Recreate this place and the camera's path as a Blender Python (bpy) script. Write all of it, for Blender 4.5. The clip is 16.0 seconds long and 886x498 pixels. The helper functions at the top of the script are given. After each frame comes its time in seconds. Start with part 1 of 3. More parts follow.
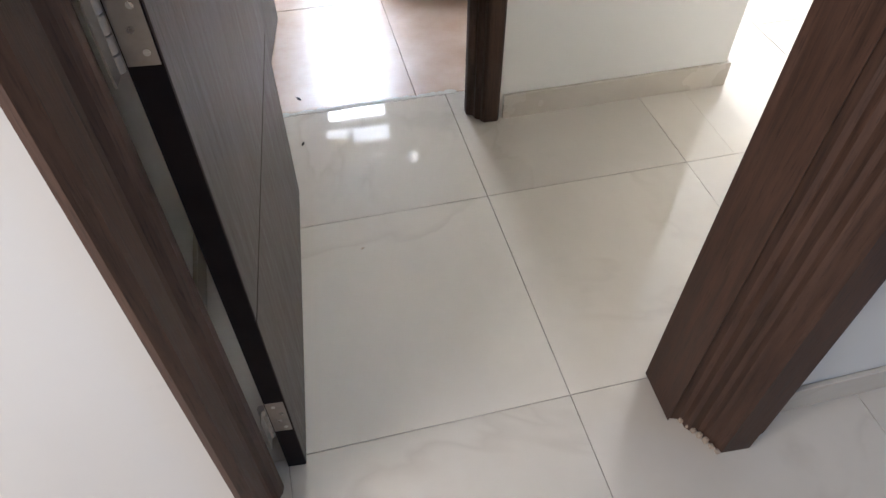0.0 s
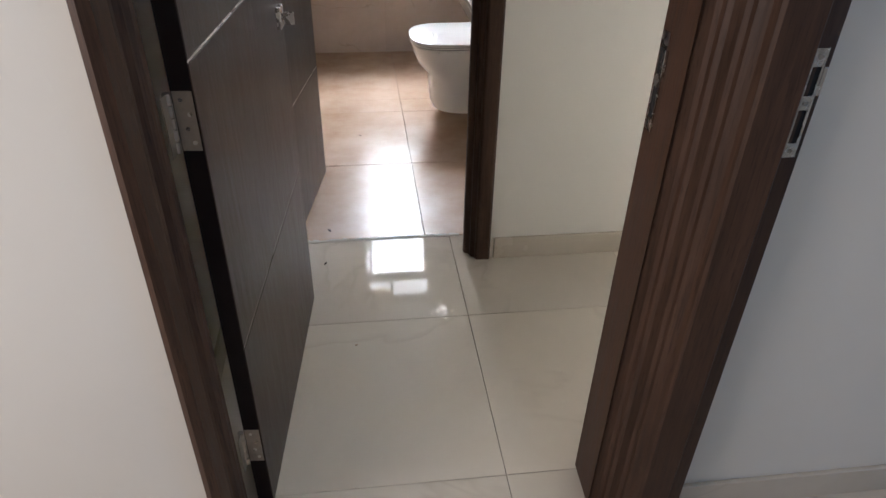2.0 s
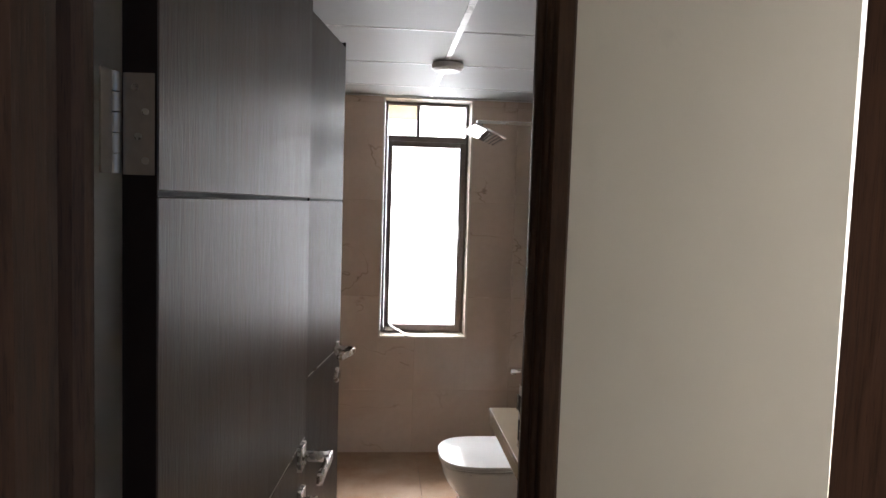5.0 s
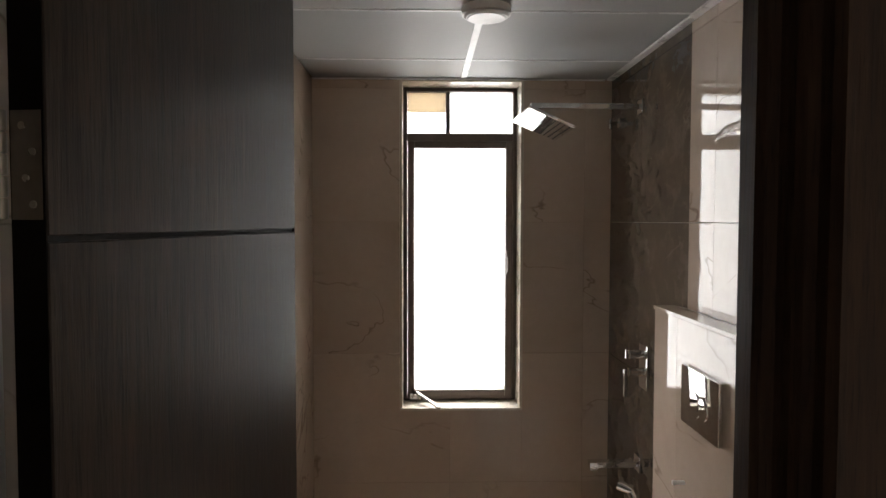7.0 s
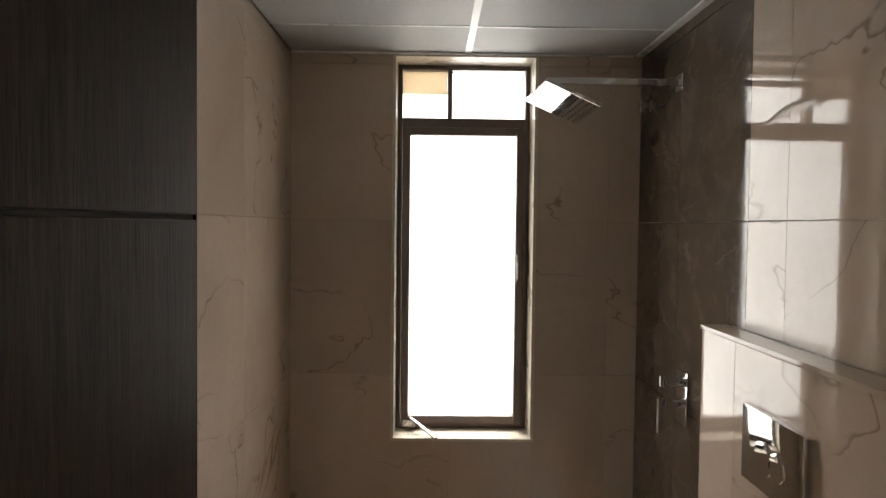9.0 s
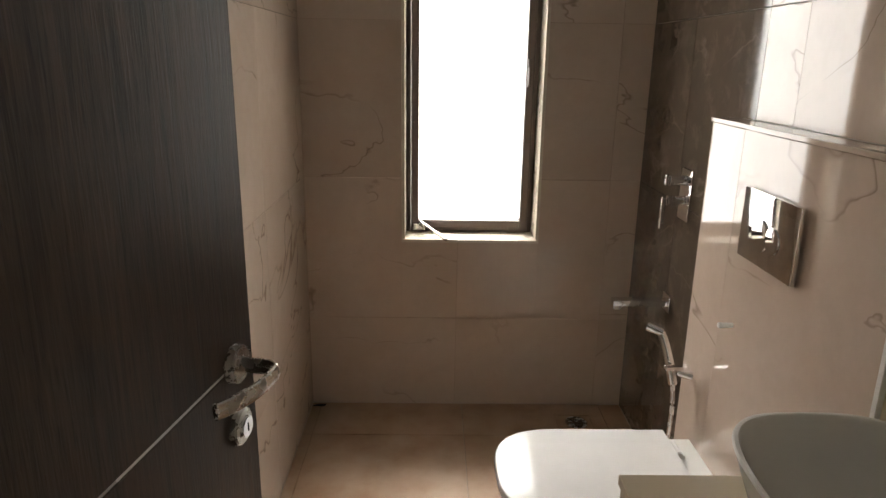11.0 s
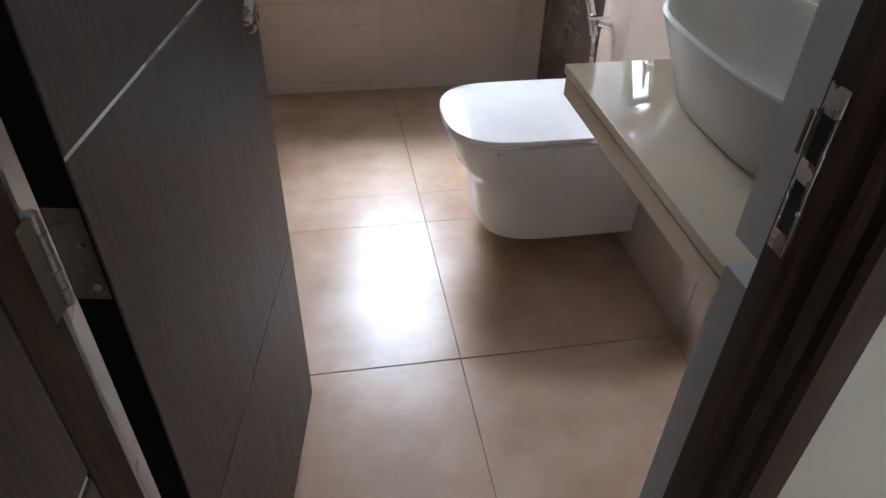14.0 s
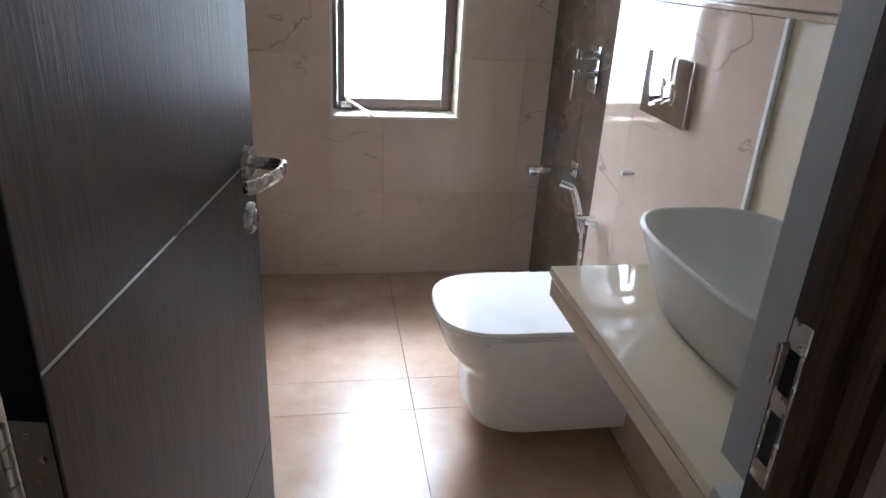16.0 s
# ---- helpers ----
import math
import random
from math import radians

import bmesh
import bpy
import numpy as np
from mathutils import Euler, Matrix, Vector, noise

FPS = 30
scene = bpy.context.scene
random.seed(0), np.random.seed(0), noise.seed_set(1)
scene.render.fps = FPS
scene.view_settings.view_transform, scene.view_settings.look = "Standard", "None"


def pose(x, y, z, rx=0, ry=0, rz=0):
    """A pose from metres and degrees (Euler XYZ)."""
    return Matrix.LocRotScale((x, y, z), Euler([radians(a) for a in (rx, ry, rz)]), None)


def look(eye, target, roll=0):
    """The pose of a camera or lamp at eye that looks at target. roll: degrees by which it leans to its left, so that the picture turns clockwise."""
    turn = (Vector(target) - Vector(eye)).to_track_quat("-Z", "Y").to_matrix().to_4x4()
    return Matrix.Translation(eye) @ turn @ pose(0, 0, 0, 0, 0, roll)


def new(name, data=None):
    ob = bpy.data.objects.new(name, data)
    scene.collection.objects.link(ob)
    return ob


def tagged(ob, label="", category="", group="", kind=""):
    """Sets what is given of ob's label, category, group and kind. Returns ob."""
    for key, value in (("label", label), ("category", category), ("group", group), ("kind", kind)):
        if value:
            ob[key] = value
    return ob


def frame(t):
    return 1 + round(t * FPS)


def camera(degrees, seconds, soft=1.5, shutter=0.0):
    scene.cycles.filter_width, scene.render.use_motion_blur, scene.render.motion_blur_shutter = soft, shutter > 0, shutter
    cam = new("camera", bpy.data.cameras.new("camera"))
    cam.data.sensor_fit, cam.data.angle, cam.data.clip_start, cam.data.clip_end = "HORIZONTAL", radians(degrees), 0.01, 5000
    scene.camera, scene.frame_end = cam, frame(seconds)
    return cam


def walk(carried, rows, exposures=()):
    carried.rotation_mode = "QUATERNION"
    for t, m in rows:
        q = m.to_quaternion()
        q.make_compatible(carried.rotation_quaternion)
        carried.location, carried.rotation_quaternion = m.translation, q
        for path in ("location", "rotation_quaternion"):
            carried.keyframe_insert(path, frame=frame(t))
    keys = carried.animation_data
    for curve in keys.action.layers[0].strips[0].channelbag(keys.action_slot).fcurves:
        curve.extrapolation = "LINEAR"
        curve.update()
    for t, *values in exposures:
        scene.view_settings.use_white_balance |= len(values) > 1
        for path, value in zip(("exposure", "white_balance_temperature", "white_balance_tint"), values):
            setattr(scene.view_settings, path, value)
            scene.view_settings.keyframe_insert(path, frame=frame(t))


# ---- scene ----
cam = camera(67.0, 16.0)
PATH = [
    (0, (0.106, 0.205, 1.218), (0.426, 1.493, -0.279), 0.2),
    (0.5, (0.148, 0.184, 1.215), (0.574, 1.5, -0.23), -0.4),
    (1, (0.149, 0.123, 1.243), (0.593, 1.659, 0.041), 3.4),
    (1.5, (0.206, -0.129, 1.273), (0.521, 1.437, 0.07), 3.4),
    (2, (0.23, -0.195, 1.319), (0.448, 1.459, 0.216), 1.1),
    (2.5, (0.207, -0.272, 1.369), (0.462, 1.536, 0.554), 2.7),
    (3, (0.215, -0.275, 1.422), (0.463, 1.633, 0.876), 1.9),
    (3.5, (0.215, -0.27, 1.444), (0.407, 1.674, 1.017), 1.1),
    (4, (0.219, -0.281, 1.471), (0.394, 1.684, 1.143), 1.4),
    (4.5, (0.22, -0.115, 1.475), (0.39, 1.866, 1.251), 1.7),
    (4.7, (0.199, -0.023, 1.498), (0.383, 1.962, 1.338), 1.9),
    (7, (0.294, 1.22, 1.526), (0.3495, 3.218, 1.442), 0.1),
    (7.5, (0.338, 1.422, 1.523), (0.292, 3.416, 1.387), 1.9),
    (8, (0.337, 1.588, 1.529), (0.375, 3.587, 1.479), 0.7),
    (10.3, (0.343, 1.643, 1.461), (0.362, 3.622, 1.178), 0.6),
    (10.5, (0.329, 1.623, 1.46), (0.366, 3.586, 1.081), 0.2),
    (11, (0.309, 1.578, 1.395), (0.339, 3.501, 0.845), 0.9),
    (11.5, (0.298, 1.521, 1.353), (0.288, 3.392, 0.646), 1.4),
    (12, (0.238, 1.469, 1.33), (0.306, 3.294, 0.517), -0.5),
    (12.5, (0.204, 1.399, 1.306), (0.367, 3.14, 0.335), 0.0),
    (13, (0.171, 1.351, 1.296), (0.38, 3.054, 0.268), 0.2),
    (13.5, (0.17, 1.348, 1.289), (0.451, 2.992, 0.185), 0.4),
    (14, (0.165, 1.339, 1.27), (0.458, 2.887, 0.038), 1.7),
    (14.5, (0.169, 1.347, 1.271), (0.481, 2.926, 0.083), 2.0),
    (15, (0.173, 1.354, 1.282), (0.485, 2.998, 0.185), 2.5),
    (15.5, (0.177, 1.353, 1.297), (0.507, 3.086, 0.354), 3.2),
    (16, (0.182, 1.348, 1.309), (0.512, 3.157, 0.522), 3.3),
]
EXPOSURES = [(0.0, 0.7, 5400, 11), (1.0, 0.2, 5500, 12), (2.0, 0.15, 5700, 11), (4.7, -0.2, 5950, 12), (7.0, -1.2, 6400, 10), (10.5, -1.0, 6800, 9), (11.5, -0.2, 6300, 10), (12.5, 0.05, 5400, 10), (14.0, -0.1, 5300, 9), (16.0, 0.1, 5150, 9)]
walk(cam, [(t, look(e, g, r)) for t, e, g, r in PATH], EXPOSURES)

# ---- light ----
world = bpy.data.worlds.new("world")
scene.world = world
world.use_nodes = True
sky = world.node_tree.nodes.new("ShaderNodeTexSky")
sky.sky_type = "NISHITA"
sky.sun_disc = False
sky.sun_elevation, sky.sun_rotation = radians(50), radians(200)
world.node_tree.links.new(sky.outputs[0], world.node_tree.nodes["Background"].inputs[0])
world.node_tree.nodes["Background"].inputs[1].default_value = 0.1


def window_light(name, eye, target, w, h, watts, colour):
    """Daylight as an area lamp: a window's, the sky's or an added fill."""
    data = bpy.data.lights.new(name, "AREA")
    data.shape, data.size, data.size_y, data.energy, data.color = "RECTANGLE", w, h, watts, colour
    ob = new(name, data)
    ob.matrix_world = look(eye, target)
    return ob


window_light("bath_daylight", (0.455, 4.36, 1.42), (0.455, 0, 1.42), 0.54, 1.46, 10, (1.0, 0.98, 0.95))
window_light("bath_skylight", (0.455, 5.9, 3.7), (0.455, 3.6, 1.2), 2.6, 3.6, 3300, (1.0, 0.98, 0.95))
# Added fills at unseen openings: warm for the left wall, blue for the right.
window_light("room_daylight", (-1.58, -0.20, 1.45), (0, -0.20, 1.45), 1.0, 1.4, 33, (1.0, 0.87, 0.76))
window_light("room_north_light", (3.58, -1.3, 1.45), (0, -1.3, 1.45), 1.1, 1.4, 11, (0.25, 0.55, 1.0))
window_light("passage_daylight", (2.1, 5.06, 1.45), (2.1, 0, 1.45), 1.1, 1.4, 96, (1.0, 0.98, 0.96))


# ---- materials ----
class Mat:
    """A small builder for node materials."""

    def __init__(self, name, rough=0.5, metal=0.0):
        self.m = bpy.data.materials.new(name)
        self.m.use_nodes = True
        self.t = self.m.node_tree
        self.b = self.t.nodes["Principled BSDF"]
        self.b.inputs["Roughness"].default_value = rough
        self.b.inputs["Metallic"].default_value = metal
        self.co = self.t.nodes.new("ShaderNodeTexCoord").outputs["Object"]

    def node(self, kind, **vals):
        n = self.t.nodes.new(kind)
        for k, v in vals.items():
            n.inputs[k.replace("_", " ")].default_value = v
        return n

    def link(self, a, b):
        self.t.links.new(a, b)

    def shifted(self):
        """Coordinates moved by each object's own random number, so that pieces differ."""
        info = self.t.nodes.new("ShaderNodeObjectInfo")
        mul = self.t.nodes.new("ShaderNodeVectorMath")
        mul.operation = "SCALE"
        mul.inputs[0].default_value = (37.0, 91.0, 53.0)
        self.link(info.outputs["Random"], mul.inputs["Scale"])
        add = self.t.nodes.new("ShaderNodeVectorMath")
        self.link(self.co, add.inputs[0])
        self.link(mul.outputs[0], add.inputs[1])
        self.rand = info.outputs["Random"]
        return add.outputs[0]

    def noise(self, co, scale, detail=4, rough=0.55, distort=0.0, stretch=None):
        if stretch:
            mp = self.t.nodes.new("ShaderNodeMapping")
            mp.inputs["Scale"].default_value = stretch
            self.link(co, mp.inputs["Vector"])
            co = mp.outputs[0]
        n = self.node("ShaderNodeTexNoise", Scale=scale, Detail=detail, Roughness=rough, Distortion=distort)
        self.link(co, n.inputs["Vector"])
        return n.outputs["Fac"]

    def ramp(self, fac, stops):
        r = self.t.nodes.new("ShaderNodeValToRGB")
        e = r.color_ramp.elements
        while len(e) < len(stops):
            e.new(0.5)
        for el, (p, c) in zip(e, stops):
            el.position = p
            el.color = (*c, 1) if len(c) == 3 else c
        self.link(fac, r.inputs[0])
        return r.outputs[0]

    def grey(self, fac, stops):
        return self.ramp(fac, [(p, (v, v, v)) for p, v in stops])

    def mix(self, fac, a, b, mode="MIX"):
        n = self.t.nodes.new("ShaderNodeMix")
        n.data_type, n.blend_type = "RGBA", mode
        for sock, v in ((n.inputs[0], fac), (n.inputs[6], a), (n.inputs[7], b)):
            if isinstance(v, (int, float)):
                sock.default_value = v
            elif isinstance(v, tuple):
                sock.default_value = (*v, 1)
            else:
                self.link(v, sock)
        return n.outputs[2]

    def bump(self, fac, strength, dist=0.002):
        n = self.node("ShaderNodeBump", Strength=strength, Distance=dist)
        self.link(fac, n.inputs["Height"])
        self.link(n.outputs[0], self.b.inputs["Normal"])

    def done(self, colour=None, rough=None):
        if isinstance(colour, tuple):
            self.b.inputs["Base Color"].default_value = (*colour, 1)
        elif colour is not None:
            self.link(colour, self.b.inputs["Base Color"])
        if rough is not None:
            self.link(rough, self.b.inputs["Roughness"])
        return self.m


def paint(name, colour, dark):
    k = Mat(name, 0.55)
    big = k.noise(k.co, 1.3, 5)
    fine = k.noise(k.co, 140, 3)
    k.bump(fine, 0.12, 0.001)
    c = k.mix(k.grey(big, [(0.35, 0), (0.7, 1)]), colour, dark)
    smear = k.grey(k.noise(k.co, 5, 6, 0.6, 0.4), [(0.66, 0), (0.74, 0.35)])
    return k.done(k.mix(smear, c, tuple(v * 0.86 for v in dark)))


def veined(name, base, cloud, vein, rough, scale=1.6, vein_width=0.012, vein_amount=0.75, gloss_var=0.06, mottle=0.0):
    k = Mat(name, rough)
    co = k.shifted()
    c = k.mix(k.grey(k.noise(co, scale * 1.4, 6, 0.6, 0.5), [(0.32, 0), (0.7, 1)]), base, cloud)
    c = k.mix(k.grey(k.noise(co, 26, 4, 0.6), [(0.4, 0), (0.75, 0.35)]), c, cloud)
    if mottle:
        c = k.mix(k.grey(k.noise(co, 9, 5, 0.7, 0.3), [(0.5, 0), (0.62, mottle)]), c, vein)
    ridge = k.noise(co, scale, 5, 0.5, 0.5, (1.0, 1.0, 1.7))
    line = k.grey(ridge, [(0.5 - vein_width, 0), (0.5, 1), (0.5 + vein_width * 0.5, 0)])
    mask = k.grey(k.noise(co, scale * 1.3 + 0.7, 3), [(0.44, 0), (0.56, vein_amount)])
    both = k.mix(1.0, line, mask, "MULTIPLY")
    c = k.mix(both, c, vein)
    hsv = k.t.nodes.new("ShaderNodeHueSaturation")
    mr = k.node("ShaderNodeMapRange")
    mr.inputs[3].default_value, mr.inputs[4].default_value = 0.94, 1.05
    k.link(k.rand, mr.inputs[0])
    k.link(mr.outputs[0], hsv.inputs["Value"])
    k.link(c, hsv.inputs["Color"])
    r = k.grey(k.noise(k.co, 3.2, 5, 0.6), [(0.3, max(0.02, rough - gloss_var)), (0.75, rough + gloss_var)])
    k.b.inputs["Specular IOR Level"].default_value = 0.5
    k.bump(k.noise(co, 9, 2), 0.02, 0.002)
    return k.done(hsv.outputs[0], r)


def satin_stone(name, base, cloud, stain, rough):
    """A satin glazed floor tile: soft clouds and rusty stains."""
    k = Mat(name, rough)
    co = k.shifted()
    c = k.mix(k.grey(k.noise(co, 2.0, 2, 0.4), [(0.25, 0), (0.75, 1)]), base, cloud)
    c = k.mix(k.grey(k.noise(k.co, 4.5, 5, 0.6), [(0.38, 0), (0.72, 0.75)]), c, stain)
    k.b.inputs["Specular IOR Level"].default_value = 0.6
    return k.done(c, k.grey(k.noise(k.co, 4.0, 4, 0.6), [(0.3, rough - 0.03), (0.75, rough + 0.025)]))


def veneer(name, light, mid, dark, rough, relief=0.35):
    k = Mat(name, rough)
    co = k.shifted()
    grain = k.noise(co, 1.0, 5, 0.6, 0.5, (95, 95, 6))
    pores = k.noise(co, 1.0, 3, 0.6, 0.2, (330, 330, 20))
    broad = k.noise(co, 1.0, 4, 0.5, 0.8, (7, 7, 0.7))
    c = k.ramp(grain, [(0.28, dark), (0.5, mid), (0.74, light)])
    c = k.mix(k.grey(broad, [(0.35, 0), (0.7, 0.55)]), c, dark)
    c = k.mix(k.grey(pores, [(0.55, 0), (0.68, 0.6)]), c, tuple(v * 0.55 for v in dark))
    k.b.inputs["Specular IOR Level"].default_value = 0.26
    k.bump(k.mix(0.5, grain, pores), relief, 0.0012)
    return k.done(c, k.grey(grain, [(0.3, rough - 0.06), (0.8, rough + 0.1)]))


def plain(name, colour, rough, metal=0.0, wear=0.06, scale=30):
    k = Mat(name, rough, metal)
    n = k.noise(k.co, scale, 4)
    c = k.mix(k.grey(n, [(0.35, 0), (0.75, 1)]), colour, tuple(v * 0.88 for v in colour))
    return k.done(c, k.grey(k.noise(k.co, scale * 0.4, 4), [(0.3, max(0.0, rough - wear)), (0.8, rough + wear)]))


PAINT = paint("cream_wall_paint", (0.72, 0.685, 0.62), (0.68, 0.645, 0.58))
PAINT_BATH = paint("tan_unfinished_wall_paint", (0.60, 0.52, 0.38), (0.55, 0.47, 0.34))
PLASTER = paint("grey_white_plaster_edge", (0.50, 0.49, 0.47), (0.42, 0.41, 0.39))
# White panels coloured grey, standing in for the weaker light on the bath ceiling.
PANEL = paint("dimmed_white_ceiling_panel", (0.48, 0.49, 0.49), (0.45, 0.46, 0.46))
WHITE = paint("white_ceiling_paint", (0.78, 0.78, 0.76), (0.75, 0.75, 0.73))
GRID = plain("white_ceiling_strip", (0.85, 0.85, 0.84), 0.3)
BEIGE = veined("beige_veined_wall_tile", (0.60, 0.495, 0.41), (0.50, 0.40, 0.32), (0.14, 0.085, 0.05), 0.025, 1.15, 0.0055, 0.6, 0.012)
DARK = veined("dark_brown_marble_tile", (0.13, 0.10, 0.075), (0.085, 0.064, 0.048), (0.24, 0.20, 0.16), 0.06, 2.6, 0.02, 0.6, 0.03, 0.3)
STONE = satin_stone("tan_satin_floor_tile", (0.49, 0.365, 0.27), (0.43, 0.305, 0.21), (0.31, 0.185, 0.11), 0.24)
POLISHED = veined("polished_cream_floor_tile", (0.60, 0.54, 0.45), (0.55, 0.49, 0.40), (0.44, 0.38, 0.30), 0.025, 1.1, 0.02, 0.4, 0.015)
SKIRT = veined("cream_skirting_tile", (0.56, 0.50, 0.41), (0.50, 0.44, 0.35), (0.42, 0.36, 0.28), 0.25, 1.4, 0.02, 0.3)
GROUT = plain("grey_brown_grout", (0.20, 0.16, 0.12), 0.9)
GROUT_LIGHT = plain("light_grout", (0.45, 0.40, 0.33), 0.9)
GROUT_WALL = plain("beige_wall_grout", (0.36, 0.29, 0.23), 0.8)
LEAF = veneer("dark_grey_brown_veneer", (0.082, 0.054, 0.038), (0.050, 0.033, 0.024), (0.021, 0.014, 0.010), 0.38, 0.7)
FRAME_WOOD = veneer("dark_stained_frame_wood", (0.088, 0.047, 0.029), (0.064, 0.033, 0.020), (0.034, 0.018, 0.011), 0.52, 0.5)
EDGE = plain("black_brown_door_edge", (0.013, 0.008, 0.007), 0.75)
EDGE.node_tree.nodes["Principled BSDF"].inputs["Specular IOR Level"].default_value = 0.15
RAW = plain("chipped_raw_wood", (0.42, 0.33, 0.24), 0.9)
CHROME = plain("polished_chrome", (0.82, 0.82, 0.83), 0.06, 1.0, 0.03)
STEEL = plain("brushed_steel", (0.60, 0.57, 0.53), 0.28, 1.0, 0.08, 120)
BRONZE = plain("dull_hinge_steel", (0.36, 0.32, 0.28), 0.36, 0.9, 0.08, 90)
INLAY = plain("silver_inlay_strip", (0.62, 0.60, 0.58), 0.3, 1.0)
HOLE = plain("dark_recess", (0.012, 0.010, 0.009), 0.8)
CERAMIC = plain("white_glazed_ceramic", (0.80, 0.78, 0.74), 0.07, 0.0, 0.02, 4)
BASIN_MAT = plain("off_white_basin_ceramic", (0.70, 0.68, 0.64), 0.22, 0.0, 0.04, 4)
LID = plain("white_seat_plastic", (0.82, 0.81, 0.79), 0.12, 0.0, 0.03, 4)
QUARTZ = veined("glossy_cream_counter_stone", (0.62, 0.53, 0.40), (0.58, 0.49, 0.36), (0.52, 0.44, 0.33), 0.022, 1.0, 0.01, 0.2, 0.01)
ALU = plain("brown_grey_window_metal", (0.15, 0.115, 0.10), 0.4, 0.3)
SILL = plain("pale_reveal_stone", (0.66, 0.60, 0.50), 0.3)
TANBOARD = plain("tan_board", (0.62, 0.46, 0.29), 0.7)
TRANS = TANBOARD.node_tree.nodes.new("ShaderNodeBsdfTranslucent")
TRANS.inputs["Color"].default_value = (0.80, 0.71, 0.57, 1)
BLEND = TANBOARD.node_tree.nodes.new("ShaderNodeMixShader")
BLEND.inputs[0].default_value = 0.6
TANBOARD.node_tree.links.new(TANBOARD.node_tree.nodes["Principled BSDF"].outputs[0], BLEND.inputs[1])
TANBOARD.node_tree.links.new(TRANS.outputs[0], BLEND.inputs[2])
TANBOARD.node_tree.links.new(BLEND.outputs[0], TANBOARD.node_tree.nodes["Material Output"].inputs[0])
PLASTIC = plain("white_plastic", (0.80, 0.79, 0.77), 0.35)
# Rubber nozzles, and the dark filler that stands for shade in narrow gaps.
RUBBER_AND_GAP = plain("dark_rubber_and_gap_shade", (0.03, 0.03, 0.03), 0.6)

g = Mat("window_glass", 0.05)
g.b.inputs["Transmission Weight"].default_value = 1.0
g.b.inputs["IOR"].default_value = 1.1
GLASS = g.done((0.97, 0.98, 0.98))


# ---- mesh helpers ----
def box(bm, lo, hi, bevel=0.0, seg=2):
    r = bmesh.ops.create_cube(bm, size=1)
    for v in r["verts"]:
        v.co = Vector(((lo[i] + hi[i]) / 2 + v.co[i] * (hi[i] - lo[i]) for i in range(3)))
    if bevel:
        es = list({e for v in r["verts"] for e in v.link_edges})
        bmesh.ops.bevel(bm, geom=es, offset=bevel, segments=seg, affect="EDGES", profile=0.6)


def boxed(lo, hi, bevel=0.0, seg=2):
    bm = bmesh.new()
    box(bm, lo, hi, bevel, seg)
    return bm


def cyl(bm, a, b, r1, r2=None, seg=24, bevel=0.0):
    a, b = Vector(a), Vector(b)
    r2 = r1 if r2 is None else r2
    m = Matrix.Translation((a + b) / 2) @ (b - a).to_track_quat("Z", "Y").to_matrix().to_4x4()
    r = bmesh.ops.create_cone(bm, cap_ends=True, segments=seg, radius1=r1, radius2=r2, depth=(b - a).length, matrix=m)
    if bevel:
        es = [e for e in {e for v in r["verts"] for e in v.link_edges} if any(len(f.verts) > 4 for f in e.link_faces)]
        bmesh.ops.bevel(bm, geom=es, offset=bevel, segments=2, affect="EDGES")


def rod(a, b, r1, r2=None, seg=24, bevel=0.0):
    bm = bmesh.new()
    cyl(bm, a, b, r1, r2, seg, bevel)
    return bm


def tube(points, radius, seg=14, flat=1.0):
    """A pipe along a smooth run of points."""
    pts = [Vector(p) for p in points]
    run = []
    for i in range(len(pts) - 1):
        p0, p1, p2, p3 = pts[max(i - 1, 0)], pts[i], pts[i + 1], pts[min(i + 2, len(pts) - 1)]
        for k in range(8):
            t = k / 8
            run.append(0.5 * (2 * p1 + (p2 - p0) * t + (2 * p0 - 5 * p1 + 4 * p2 - p3) * t * t + (3 * p1 - p0 - 3 * p2 + p3) * t ** 3))
    run.append(pts[-1])
    bm = bmesh.new()
    rings = []
    for i, p in enumerate(run):
        d = (run[min(i + 1, len(run) - 1)] - run[max(i - 1, 0)]).normalized()
        side = d.cross(Vector((0, 0, 1)))
        side = side.normalized() if side.length > 0.05 else Vector((1, 0, 0))
        up = side.cross(d).normalized()
        rings.append([bm.verts.new(p + radius * (math.cos(a) * side + flat * math.sin(a) * up)) for a in (2 * math.pi * k / seg for k in range(seg))])
    for a, b in zip(rings, rings[1:]):
        for k in range(seg):
            bm.faces.new((a[k], a[(k + 1) % seg], b[(k + 1) % seg], b[k]))
    bm.faces.new(rings[0][::-1])
    bm.faces.new(rings[-1])
    return bm


def loft(rings, cap_start=True, cap_end=True):
    """A skin over rings of equal length."""
    bm = bmesh.new()
    vs = [[bm.verts.new(p) for p in ring] for ring in rings]
    n = len(vs[0])
    for a, b in zip(vs, vs[1:]):
        for k in range(n):
            bm.faces.new((a[k], a[(k + 1) % n], b[(k + 1) % n], b[k]))
    if cap_start:
        bm.faces.new(vs[0][::-1])
    if cap_end:
        bm.faces.new(vs[-1])
    bmesh.ops.recalc_face_normals(bm, faces=bm.faces)
    return bm


def prism(plan, z0, z1):
    return loft([[(x, y, z0) for x, y in plan], [(x, y, z1) for x, y in plan]])


